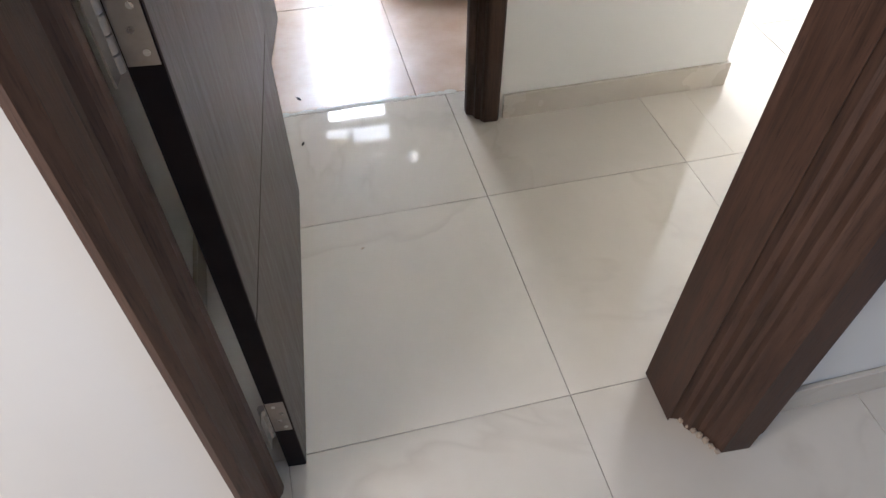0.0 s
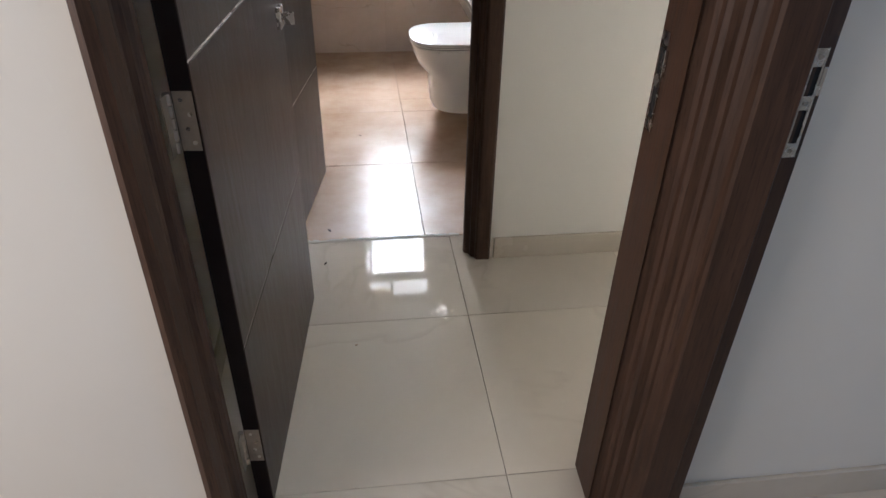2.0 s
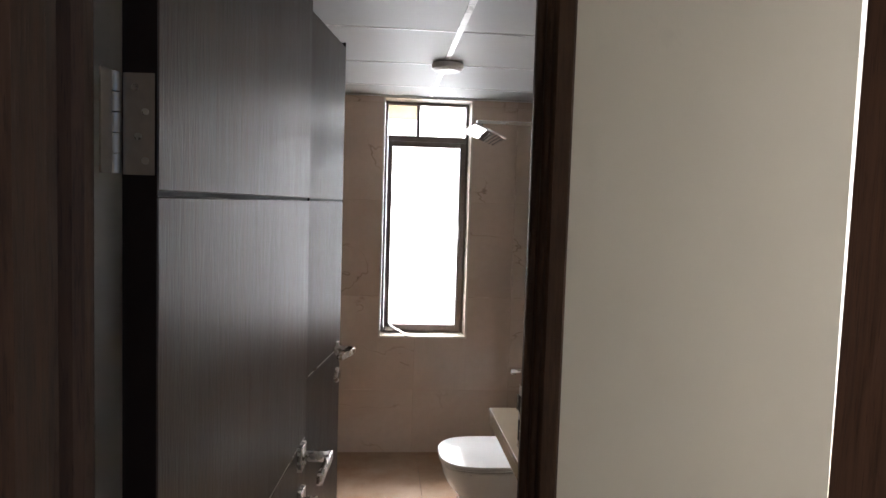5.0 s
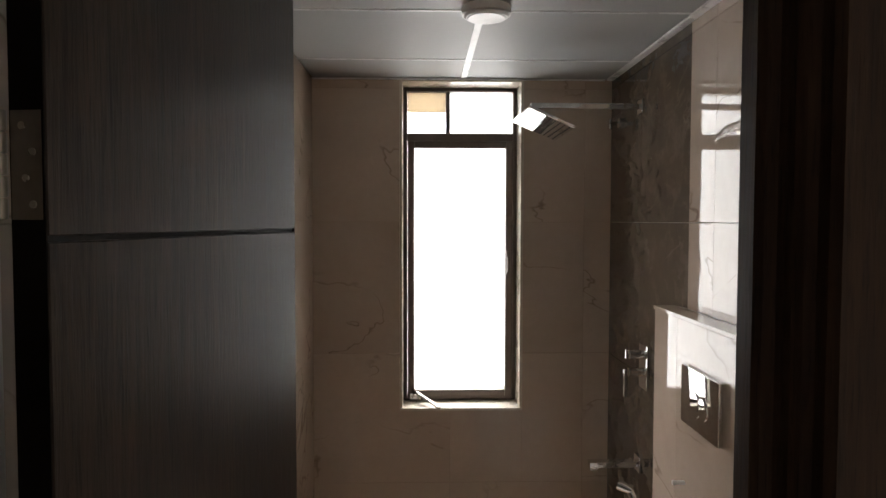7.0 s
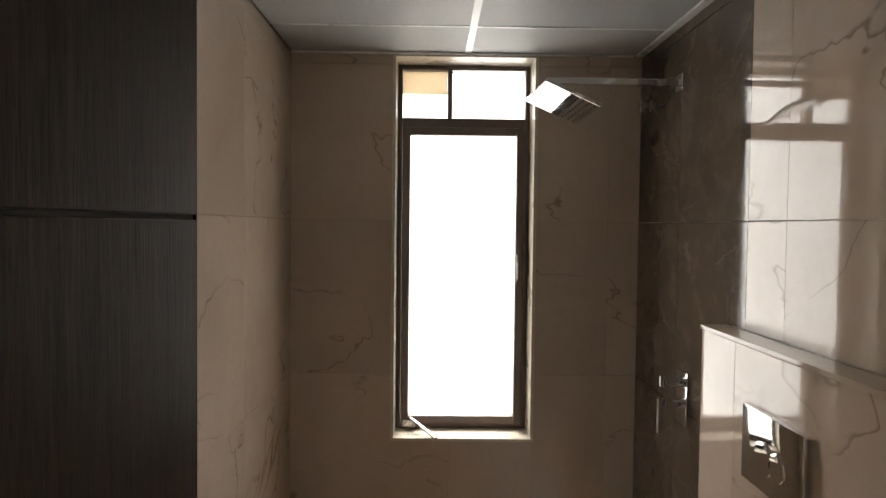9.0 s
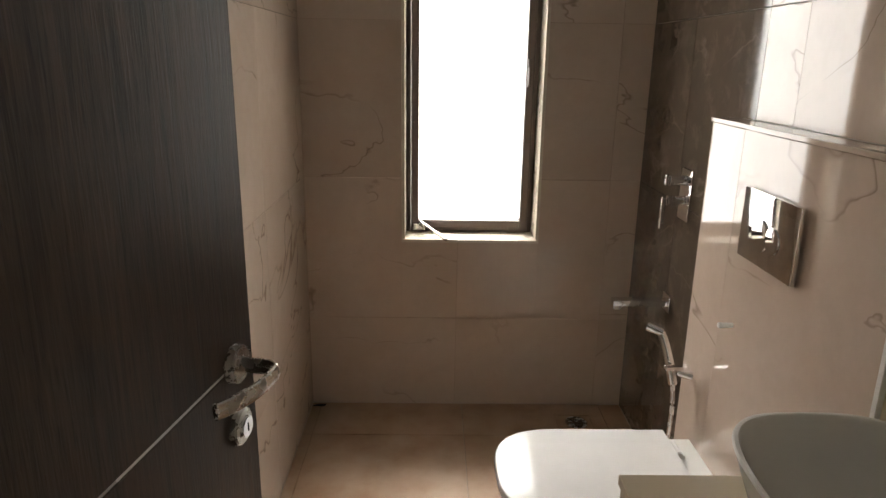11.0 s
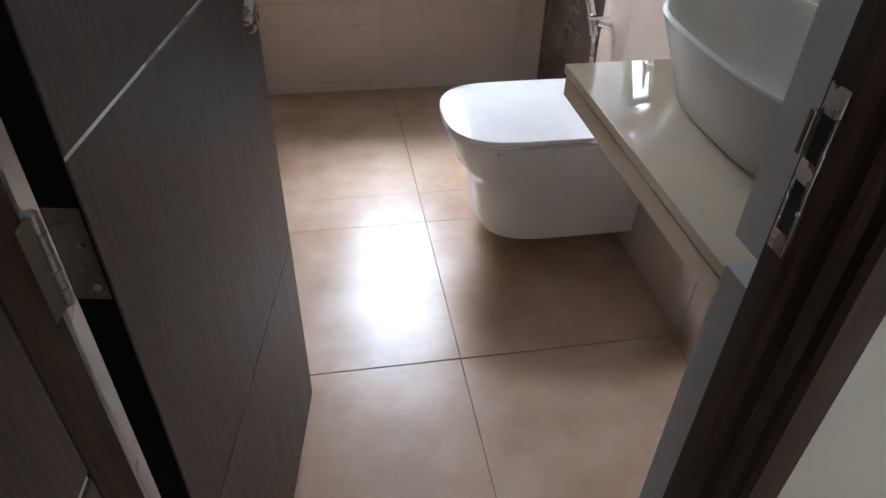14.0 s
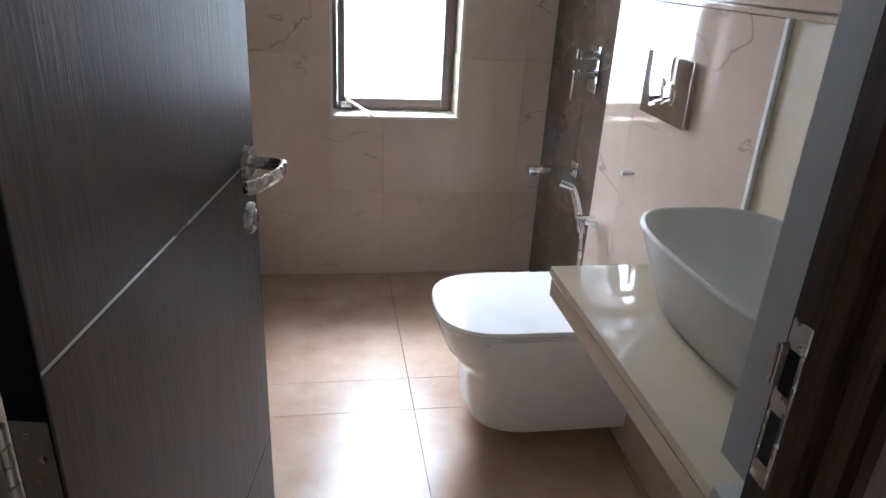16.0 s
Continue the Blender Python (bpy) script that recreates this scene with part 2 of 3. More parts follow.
def outline(x0, x1, y0, y1, power=4.0, n=48):
    """A superellipse in plan."""
    cx, cy, a, b = (x0 + x1) / 2, (y0 + y1) / 2, (x1 - x0) / 2, (y1 - y0) / 2
    out = []
    for k in range(n):
        t = 2 * math.pi * k / n
        c, s_ = math.cos(t), math.sin(t)
        out.append((cx + a * math.copysign(abs(c) ** (2 / power), c), cy + b * math.copysign(abs(s_) ** (2 / power), s_)))
    return out


def dee(x0, x1, y0, y1, n=40, power=2.7):
    """A D in plan: rounded towards -x, square at x1."""
    cy, b = (y0 + y1) / 2, (y1 - y0) / 2
    xm = x0 + min(b * 1.15, (x1 - x0) * 0.8)
    pts = [(x1, y0)]
    for k in range(n + 1):
        t = -math.pi / 2 - math.pi * k / n
        c, s_ = math.cos(t), math.sin(t)
        pts.append((xm - (xm - x0) * abs(c) ** (2 / power), cy + b * math.copysign(abs(s_) ** (2 / power), s_)))
    pts.append((x1, y1))
    return pts


def part(name, bm, material, parent=None, label="", smooth=False):
    me = bpy.data.meshes.new(name)
    if smooth:
        for f in bm.faces:
            f.smooth = True
        for e in bm.edges:
            if len(e.link_faces) == 2 and e.calc_face_angle(0) > radians(38):
                e.smooth = False
    bm.to_mesh(me)
    bm.free()
    me.materials.append(material)
    ob = new(name, me)
    ob.parent = parent
    return tagged(ob, label)


def thing(name, label, category, m=None, group=""):
    ob = new(name)
    ob.empty_display_size = 0.1
    if m is not None:
        ob.matrix_world = m
    return tagged(ob, label, category, group)


def structure(name, bm, material, label, smooth=False):
    return tagged(part(name, bm, material, None, label, smooth), "", "", "", "structure")


# ---- the shell: walls, ceilings, floors' beds ----
HEAD = 2.16      # underside of the door heads
TOP = 2.75       # ceiling of the rooms outside the bath
BATH_TOP = 2.25  # false ceiling of the bath


def wall(name, boxes, label, material=None):
    bm = bmesh.new()
    for lo, hi in boxes:
        box(bm, lo, hi)
    return structure(name, bm, material or PAINT, label)


wall("wall_room_north", [((-1.6, 0.68, 0), (-0.117, 0.80, TOP)), ((0.863, 0.68, 0), (3.6, 0.80, TOP)), ((-0.117, 0.68, HEAD + 0.06), (0.863, 0.80, TOP))],
     "cream painted wall with a doorway")
wall("wall_lobby_west", [((-0.35, 0.803, 0), (-0.22, 1.715, TOP))], "cream painted side wall behind the open door")
wall("wall_bath_south", [((-0.35, 1.718, 0), (-0.105, 1.842, TOP)), ((0.66, 1.718, 0), (0.70, 1.842, TOP)), ((0.70, 1.718, 0), (1.43, 1.93, TOP)), ((-0.105, 1.718, HEAD + 0.06), (0.66, 1.842, TOP))],
     "cream painted wall with the bathroom doorway")
wall("wall_bath_east", [((1.17, 1.845, 0), (1.43, 4.30, TOP))], "painted wall between bathroom and passage")
wall("wall_bath_west", [((-0.35, 1.845, 0), (-0.216, 4.30, TOP))], "wall behind the bathroom tiles", GROUT_WALL)
WX0, WX1, WZ0, WZ1 = 0.203, 0.739, 0.752, 2.235
wall("wall_bath_north", [((-0.213, 4.115, 0), (WX0 - 0.012, 4.30, TOP)), ((WX1 + 0.012, 4.115, 0), (1.167, 4.30, TOP)), ((WX0 - 0.012, 4.115, 0), (WX1 + 0.012, 4.30, WZ0 - 0.012)), ((WX0 - 0.012, 4.115, WZ1 + 0.01), (WX1 + 0.012, 4.30, TOP))],
     "wall with a tall narrow window", GROUT_WALL)
wall("wall_cistern", [((1.092, 1.845, 0), (1.155, 3.311, 1.312))], "half-height boxed wall hiding the cistern", GROUT_WALL)
wall("wall_room_south", [((-1.6, -3.1, 0), (3.6, -2.95, TOP))], "plain painted wall")
# Out of view: the room's window openings are added to hold the fill lamps.
wall("wall_room_west", [((-1.72, -3.1, 0), (-1.603, -0.74, TOP)), ((-1.72, 0.34, 0), (-1.603, 0.80, TOP)), ((-1.72, -0.74, 0), (-1.603, 0.34, 0.75)), ((-1.72, -0.74, 2.3), (-1.603, 0.34, TOP))], "unseen painted wall with an added window opening")
wall("wall_room_east", [((3.603, -3.1, 0), (3.72, -1.9, TOP)), ((3.603, -0.7, 0), (3.72, 5.2, TOP)), ((3.603, -1.9, 0), (3.72, -0.7, 0.75)), ((3.603, -1.9, 2.3), (3.72, -0.7, TOP))], "unseen painted wall with an added window opening")
wall("wall_passage_north", [((1.433, 5.05, 0), (1.6, 5.2, TOP)), ((2.8, 5.05, 0), (3.6, 5.2, TOP)), ((1.6, 5.05, 0), (2.8, 5.2, 0.75)), ((1.6, 5.05, 2.25), (2.8, 5.2, TOP))], "unseen painted wall with an added window opening")
wall("wall_passage_west", [((1.30, 4.303, 0), (1.43, 5.2, TOP))], "plain painted wall")
structure("ceiling_rooms", boxed((-1.72, -3.1, TOP + 0.003), (3.72, 5.2, TOP + 0.1)), WHITE, "white painted flat ceiling")
structure("floor_bed", boxed((-1.72, -3.1, -0.12), (3.72, 5.2, -0.009)), GROUT_LIGHT, "floor bed under the tiles")

# false ceiling of the bath: panels with narrow white strips between
XJ, YJ = 0.478, [4.1, 3.77, 3.18, 2.59, 2.0, 1.845]
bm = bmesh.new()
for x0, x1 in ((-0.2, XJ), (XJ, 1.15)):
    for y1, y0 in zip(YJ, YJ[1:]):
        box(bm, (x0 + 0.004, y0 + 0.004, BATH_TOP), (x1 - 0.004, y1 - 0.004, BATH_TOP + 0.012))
ceil = structure("ceiling_bath", bm, PANEL, "white panelled false ceiling, its dimness put into a grey colour")
bm = bmesh.new()
box(bm, (XJ - 0.012, 1.85, BATH_TOP - 0.003), (XJ + 0.012, 4.098, BATH_TOP + 0.006))
for y in YJ[1:-1]:
    box(bm, (-0.198, y - 0.006, BATH_TOP - 0.002), (XJ - 0.013, y + 0.006, BATH_TOP + 0.006))
    box(bm, (XJ + 0.013, y - 0.006, BATH_TOP - 0.002), (1.148, y + 0.006, BATH_TOP + 0.006))
part("ceiling_strips", bm, GRID, ceil)
bm = bmesh.new()
box(bm, (1.118, 1.85, BATH_TOP - 0.012), (1.148, 4.075, BATH_TOP - 0.004), 0.002)
box(bm, (-0.198, 4.082, BATH_TOP - 0.008), (1.115, 4.098, BATH_TOP - 0.003))
part("edge_trim", bm, GRID, ceil)

# window reveal lining
bm = bmesh.new()
box(bm, (WX0 - 0.012, 4.094, WZ0 - 0.012), (WX1 + 0.012, 4.298, WZ0), 0.001)
box(bm, (WX0 - 0.012, 4.096, WZ0 + 0.001), (WX0, 4.298, WZ1 - 0.001))
box(bm, (WX1, 4.096, WZ0 + 0.001), (WX1 + 0.012, 4.298, WZ1 - 0.001))
box(bm, (WX0 - 0.012, 4.096, WZ1), (WX1 + 0.012, 4.298, WZ1 + 0.01))
structure("trim_window_reveal", bm, SILL, "pale stone lining of the window reveal")

# ---- window of the bath ----
win = tagged(new("window_1"), "tall brown metal window with frosted bright panes", "window", "", "structure")


def frame_ring(x0, x1, z0, z1, w, y0, y1, bevel=0.003):
    b = bmesh.new()
    box(b, (x0, y0, z0), (x0 + w, y1, z1), bevel)
    box(b, (x1 - w, y0, z0), (x1, y1, z1), bevel)
    box(b, (x0 + w, y0 + 0.001, z0), (x1 - w, y1 - 0.001, z0 + w), bevel)
    box(b, (x0 + w, y0 + 0.001, z1 - w), (x1 - w, y1 - 0.001, z1), bevel)
    return b


part("window_frame", frame_ring(WX0 + 0.001, WX1 - 0.001, WZ0 + 0.001, WZ1 - 0.001, 0.018, 4.225, 4.29), ALU, win)
b = bmesh.new()
box(b, (WX0 + 0.02, 4.222, 1.985), (WX1 - 0.02, 4.288, 2.022), 0.003)
part("transom_bar", b, ALU, win)
part("mullion", boxed((0.404, 4.224, 2.023), (0.424, 4.286, WZ1 - 0.02), 0.003), ALU, win)
sash = part("sash_frame", frame_ring(WX0 + 0.021, WX1 - 0.021, WZ0 + 0.021, 1.983, 0.032, 4.212, 4.265, 0.004), ALU, win)
for nm, lo, hi in (("pane", (WX0 + 0.054, 4.24, WZ0 + 0.054), (WX1 - 0.054, 4.245, 1.95)),
                   ("pane", (WX0 + 0.02, 4.25, 2.023), (0.403, 4.255, WZ1 - 0.02)),
                   ("pane", (0.425, 4.25, 2.023), (WX1 - 0.02, 4.255, WZ1 - 0.02))):
    p = part(nm, boxed(lo, hi), GLASS, win)
    p.visible_shadow = False
part("blanking_board", boxed((WX0 + 0.02, 4.258, 2.125), (0.403, 4.268, WZ1 - 0.02)), TANBOARD, win, "tan board behind the upper vent pane")
b = bmesh.new()
box(b, (0.690, 4.196, 1.36), (0.704, 4.212, 1.47), 0.003)
box(b, (0.692, 4.182, 1.37), (0.702, 4.197, 1.44), 0.003)
part("sash_handle", b, ALU, win)
b = bmesh.new()
box(b, (-0.010, -0.006, -0.006), (0.17, 0.006, 0.006), 0.002)
stay = part("stay_arm", b, STEEL, win, "pale metal window stay arm")
stay.matrix_world = pose(0.27, 4.20, 0.795, 0, 12, -52)
part("stay_bracket", boxed((0.235, 4.195, 0.765), (0.285, 4.212, 0.79), 0.002), STEEL, win)

# outside: pale sky distance behind the openings
k = Mat("bright_hazy_distance", 1.0)
k.b.inputs["Emission Color"].default_value = (1.0, 0.98, 0.95, 1)
k.b.inputs["Emission Strength"].default_value = 5.0
HAZE = k.done((0.8, 0.8, 0.8))
tagged(part("backdrop", boxed((-3, 6.5, -1), (4, 6.52, 5)), HAZE, None, "bright hazy sky outside the windows"), "", "", "", "structure")


# ---- tiles ----
def cut(rect, holes):
    """A rectangle less some holes, as a list of rectangles."""
    out = [rect]
    for hx0, hy0, hx1, hy1 in holes:
        nxt = []
        for x0, y0, x1, y1 in out:
            if hx0 >= x1 or hx1 <= x0 or hy0 >= y1 or hy1 <= y0:
                nxt.append((x0, y0, x1, y1))
                continue
            if hx0 > x0:
                nxt.append((x0, y0, hx0, y1))
            if hx1 < x1:
                nxt.append((hx1, y0, x1, y1))
            a, c = max(x0, hx0), min(x1, hx1)
            if hy0 > y0:
                nxt.append((a, y0, c, hy0))
            if hy1 < y1:
                nxt.append((a, hy1, c, y1))
        out = nxt
    return out


def tile_field(parent, us, vs, place, material, holes=(), gap=0.0012, rng=None, uneven=0.0006):
    """Tiles between the joints us and vs; place(u, v, d) gives the point at depth d behind the face."""
    rng = rng or random.Random(5)
    for u0, u1 in zip(us, us[1:]):
        for v0, v1 in zip(vs, vs[1:]):
            rects = cut((u0 + gap, v0 + gap, u1 - gap, v1 - gap), holes)
            if not rects:
                continue
            lift = rng.uniform(-uneven, uneven)
            bm = bmesh.new()
            for a0, b0, a1, b1 in rects:
                if a1 - a0 < 0.004 or b1 - b0 < 0.004:
                    continue
                f = [Vector(place(a, b, d + (lift if d == 0 else 0))) for d in (0, 0.009) for a, b in ((a0, b0), (a1, b0), (a1, b1), (a0, b1))]
                c = 0.0009
                mid = (f[0] + f[2]) / 2
                face = [bm.verts.new(p + (mid - p).normalized() * c * 1.4) for p in f[:4]]
                rim = [bm.verts.new(p + (q - p) * 0.09) for p, q in zip(f[:4], f[4:])]
                back = [bm.verts.new(p) for p in f[4:]]
                bm.faces.new(face)
                for r0, r1 in ((face, rim), (rim, back)):
                    for i in range(4):
                        bm.faces.new((r0[i], r1[i], r1[(i + 1) % 4], r0[(i + 1) % 4]))
            bmesh.ops.recalc_face_normals(bm, faces=bm.faces)
            if bm.faces:
                part("tile", bm, material, parent)
            else:
                bm.free()


def steps(a, b, joints):
    return [a] + [j for j in joints if a + 0.01 < j < b - 0.01] + [b]


def field(name, label):
    return tagged(new(name), label, "", "", "structure")


# ---- door frames ----
def jamb_band(parent, plan, z1, name="jamb", bevel_foot=True):
    return part(name, prism(plan, 0.002, z1), FRAME_WOOD, parent)


def strike_plate(parent, m, lip=1):
    """A keeper plate in its own plane: x across, z up, facing -y."""
    b = bmesh.new()
    for lo, hi in (((-0.011, 0, -0.085), (0.011, 0.002, -0.062)), ((-0.011, 0, -0.008), (0.011, 0.002, 0.014)), ((-0.011, 0, 0.058), (0.011, 0.002, 0.085)),
                   ((-0.011, 0, -0.062), (-0.007, 0.002, -0.008)), ((0.007, 0, -0.062), (0.011, 0.002, -0.008)),
                   ((-0.011, 0, 0.014), (-0.007, 0.002, 0.058)), ((0.007, 0, 0.014), (0.011, 0.002, 0.058))):
        box(b, lo, hi)
    plate = part("strike_plate", b, STEEL, parent, "brushed steel strike plate")
    plate.matrix_world = m
    b = bmesh.new()
    box(b, (-0.007, 0.0015, -0.062), (0.007, 0.0025, -0.008))
    box(b, (-0.007, 0.0015, 0.014), (0.007, 0.0025, 0.058))
    part("bolt_hole", b, HOLE, plate)
    b = bmesh.new()
    box(b, (lip * 0.0145 - 0.0035, -0.001, 0.014), (lip * 0.0145 + 0.0035, 0.007, 0.058), 0.002)
    part("lip", b, STEEL, plate)
    b = bmesh.new()
    for z in (-0.074, 0.003, 0.072):
        cyl(b, (0, -0.0012, z), (0, 0.001, z), 0.0038, seg=12)
    part("screw", b, BRONZE, plate)
    return plate


frame_1 = tagged(new("door_frame_1"), "dark stained moulded wooden door frame, chipped at its foot", "door frame", "", "structure")
JAMB_E = [(0.724, 0.815), (0.720, 0.705), (0.726, 0.709), (0.741, 0.704), (0.746, 0.696), (0.746, 0.684), (0.752, 0.676), (0.767, 0.671), (0.772, 0.663), (0.772, 0.652), (0.778, 0.644), (0.785, 0.638), (0.788, 0.624), (0.793, 0.619), (0.853, 0.615), (0.858, 0.620), (0.859, 0.634), (0.897, 0.636), (0.899, 0.678), (0.861, 0.679), (0.861, 0.815)]
east_jamb = jamb_band(frame_1, JAMB_E, HEAD + 0.05)
for v in east_jamb.data.vertices:
    v.co.x += 0.009 * v.co.z  # slightly out of plumb
JAMB_W = [(-0.074, 0.758), (-0.078, 0.776), (-0.115, 0.776), (-0.115, 0.655), (-0.104, 0.650), (-0.088, 0.656), (-0.084, 0.700), (-0.088, 0.706), (-0.093, 0.715), (-0.088, 0.726), (-0.078, 0.731), (-0.071, 0.740), (-0.068, 0.752)]
jamb_band(frame_1, JAMB_W, HEAD + 0.05)
b = bmesh.new()
box(b, (-0.067, 0.70, HEAD), (0.720, 0.80, HEAD + 0.05), 0.004)
box(b, (-0.083, 0.655, HEAD + 0.02), (0.77, 0.698, HEAD + 0.058), 0.004)
part("head", b, FRAME_WOOD, frame_1)
rc = random.Random(3)
b = bmesh.new()
for i in range(7):
    x = 0.746 + i * 0.0065
    y = 0.700 - i * 0.0125
    box(b, (x - 0.006, y - 0.008, 0.0025), (x + 0.004, y + 0.002, 0.010 + 0.012 * rc.random()), 0.002, 1)
part("chipped_foot", b, RAW, frame_1, "pale chipped wood at the foot")
strike_plate(frame_1, pose(0.887, 0.6335, 1.03, 0, 0, 0))
strike_plate(frame_1, pose(0.7305, 0.792, 1.01, 0, 0, 90), -1)

frame_2 = tagged(new("door_frame_2"), "dark stained wooden bathroom door frame", "door frame", "", "structure")
JAMB_2E = [(0.586, 1.786), (0.586, 1.772), (0.582, 1.770), (0.582, 1.752), (0.588, 1.747), (0.598, 1.744), (0.601, 1.738), (0.602, 1.728), (0.608, 1.722), (0.616, 1.718), (0.619, 1.708),
           (0.626, 1.702), (0.665, 1.700), (0.672, 1.706), (0.674, 1.716), (0.657, 1.716), (0.657, 1.786)]
jamb_band(frame_2, JAMB_2E, HEAD + 0.05)
JAMB_2W = [(-0.086, 1.800), (-0.104, 1.802), (-0.104, 1.716), (-0.171, 1.716), (-0.169, 1.704), (-0.125, 1.700), (-0.117, 1.706), (-0.114, 1.718), (-0.103, 1.724), (-0.101, 1.738), (-0.091, 1.744), (-0.083, 1.752), (-0.083, 1.770)]
jamb_band(frame_2, JAMB_2W, HEAD + 0.05)
b = bmesh.new()
box(b, (-0.083, 1.75, HEAD), (0.582, 1.805, HEAD + 0.05), 0.004)
box(b, (-0.10, 1.702, HEAD + 0.018), (0.602, 1.748, HEAD + 0.056), 0.004)
part("head", b, FRAME_WOOD, frame_2)
strike_plate(frame_2, pose(0.5805, 1.765, 1.03, 0, 0, 90), 1)


# ---- door leaves: local x along the leaf from the hinge, y = 0 the near face, z up ----
def hinge(parent, z, reach):
    h = part("hinge", boxed((-0.0015, 0.003, z - 0.05), (0.0005, 0.034, z + 0.05)), BRONZE, parent, "dull steel butt hinge")
    b = bmesh.new()
    for i in range(5):
        z0 = z - 0.05 + 0.02 * i
        cyl(b, (-0.008, 0.040, z0 + 0.0006), (-0.008, 0.040, z0 + 0.0194), 0.0065, seg=16, bevel=0.0008)
    part("knuckle", b, BRONZE, h, smooth=True)
    b = bmesh.new()
    for dz, y in ((-0.036, 0.012), (-0.012, 0.019), (0.012, 0.012), (0.036, 0.022)):
        cyl(b, (-0.0026, y, z + dz), (-0.001, y, z + dz), 0.0036, seg=12)
        box(b, (-0.0030, y - 0.0028, z + dz - 0.0005), (-0.0025, y + 0.0028, z + dz + 0.0005))
    part("screw", b, STEEL, h)
    b = bmesh.new()
    box(b, (-0.014 - reach, 0.0385, z - 0.05), (-0.014, 0.0405, z + 0.05))
    part("frame_plate", b, BRONZE, h)


def leaf(name, label, m, length, square):
    d = tagged(new(name), label, "door", "", "structure")
    d.matrix_world = m
    lines = (0.49, 1.064, 1.592)
    zs = [0.008] + [z for l in lines for z in (l - 0.0022 - (l > 1.5) * 0.0009, l + 0.0022 + (l > 1.5) * 0.0009)] + [2.13]
    b = bmesh.new()
    for z0, z1 in zip(zs[::2], zs[1::2]):
        box(b, (0.001, 0, z0), (length - 0.001, 0.036, z1), 0.0012, 1)
    part("panel", b, LEAF, d, "dark grey-brown wood grain veneer")
    for l in lines:
        part("inlay", boxed((0.002, 0.0014 + (l > 1.5) * 0.003, l - 0.0019 - (l > 1.5) * 0.0009), (length - 0.002, 0.0345 - (l > 1.5) * 0.003, l + 0.0019 + (l > 1.5) * 0.0009)), INLAY if l < 1.5 else RUBBER_AND_GAP, d, "silver inlay line" if l < 1.5 else "dark groove line")
    b = bmesh.new()
    box(b, (-0.001, 0.0008, 0.009), (0.001, 0.0352, 2.147))
    part("hinge_edge", b, EDGE, d, "black-brown lipped hinge edge")
    b = bmesh.new()
    box(b, (length - 0.001, 0.0008, 0.009), (length + 0.001, 0.0352, 2.147))
    part("lock_edge", b, EDGE, d)
    for z in (0.21, 0.97, 1.66):
        hinge(d, z, 0.02)
    hx = length - 0.058
    for side, s in ((0, -1), (0.036, 1)):
        y = lambda v: side + s * v
        def lohi(x0, x1, a, c, z0, z1):
            return (x0, min(y(a), y(c)), z0), (x1, max(y(a), y(c)), z1)
        if square:
            h = part("handle", boxed(*lohi(hx - 0.024, hx + 0.024, 0.0, 0.010, 1.016, 1.068), 0.0015), STEEL, d, "square brushed steel lever handle")
            b = bmesh.new()
            box(b, *lohi(hx - 0.010, hx + 0.010, 0.0105, 0.058, 1.034, 1.052), 0.003)
            box(b, *lohi(hx - 0.120, hx + 0.010, 0.0585, 0.070, 1.032, 1.054), 0.003)
            part("lever", b, STEEL, h, smooth=True)
            k = part("lock", boxed(*lohi(hx - 0.024, hx + 0.024, 0.0, 0.010, 0.918, 0.970), 0.0015), STEEL, d, "square key escutcheon with a key")
            b = bmesh.new()
            cyl(b, (hx, y(0.0105), 0.945), (hx, y(0.016), 0.945), 0.008, seg=16)
            box(b, *lohi(hx - 0.0012, hx + 0.0012, 0.0165, 0.040, 0.925, 0.956), 0.0005, 1)
            part("key", b, STEEL, k)
        else:
            h = part("handle", rod((hx, y(0.0), 1.070), (hx, y(0.014), 1.070), 0.027, 0.0255, 32, 0.002), STEEL, d, "round brushed steel lever handle", True)
            b = tube([(hx, y(0.0145), 1.070), (hx, y(0.036), 1.070), (hx - 0.003, y(0.056), 1.070), (hx - 0.014, y(0.066), 1.069), (hx - 0.050, y(0.062), 1.067), (hx - 0.088, y(0.048), 1.066), (hx - 0.112, y(0.034), 1.066)], 0.0066, 16, 1.7)
            part("lever", b, STEEL, h, smooth=True)
            part("grub_screw", rod((hx + 0.014, y(0.0142), 1.054), (hx + 0.014, y(0.0156), 1.054), 0.003, seg=10), INLAY, h)
            k = part("lock", rod((hx, y(0.0), 0.976), (hx, y(0.011), 0.976), 0.027, 0.0255, 32, 0.002), STEEL, d, "round steel lock rose", True)
            part("lock_cylinder", rod((hx, y(0.0112), 0.976), (hx, y(0.0165), 0.976), 0.015, seg=24, bevel=0.001), CHROME, k, "", True)
            part("key_slot", boxed(*lohi(hx - 0.001, hx + 0.001, 0.0166, 0.0172, 0.970, 0.982)), HOLE, k)
    return d


def leaf_pose(hx, hy, fx, fy):
    return pose(hx, hy, 0, 0, 0, math.degrees(math.atan2(fy - hy, fx - hx)))


leaf("door_1", "open dark grey-brown veneered door with silver inlay lines", leaf_pose(-0.020, 0.783, 0.044, 1.532), 0.752, True)
leaf("door_2", "open dark grey-brown veneered bathroom door with silver inlay lines", leaf_pose(-0.041, 1.810, 0.060, 2.422), 0.620, False)


# ---- skirtings ----
def skirting(lo, hi):
    structure("baseboard", boxed(lo, hi, 0.0015, 1), SKIRT, "cream tile skirting along the wall")


skirting((0.901, 0.668, 0.001), (2.10, 0.679, 0.086))
skirting((2.102, 0.668, 0.001), (3.60, 0.679, 0.086))
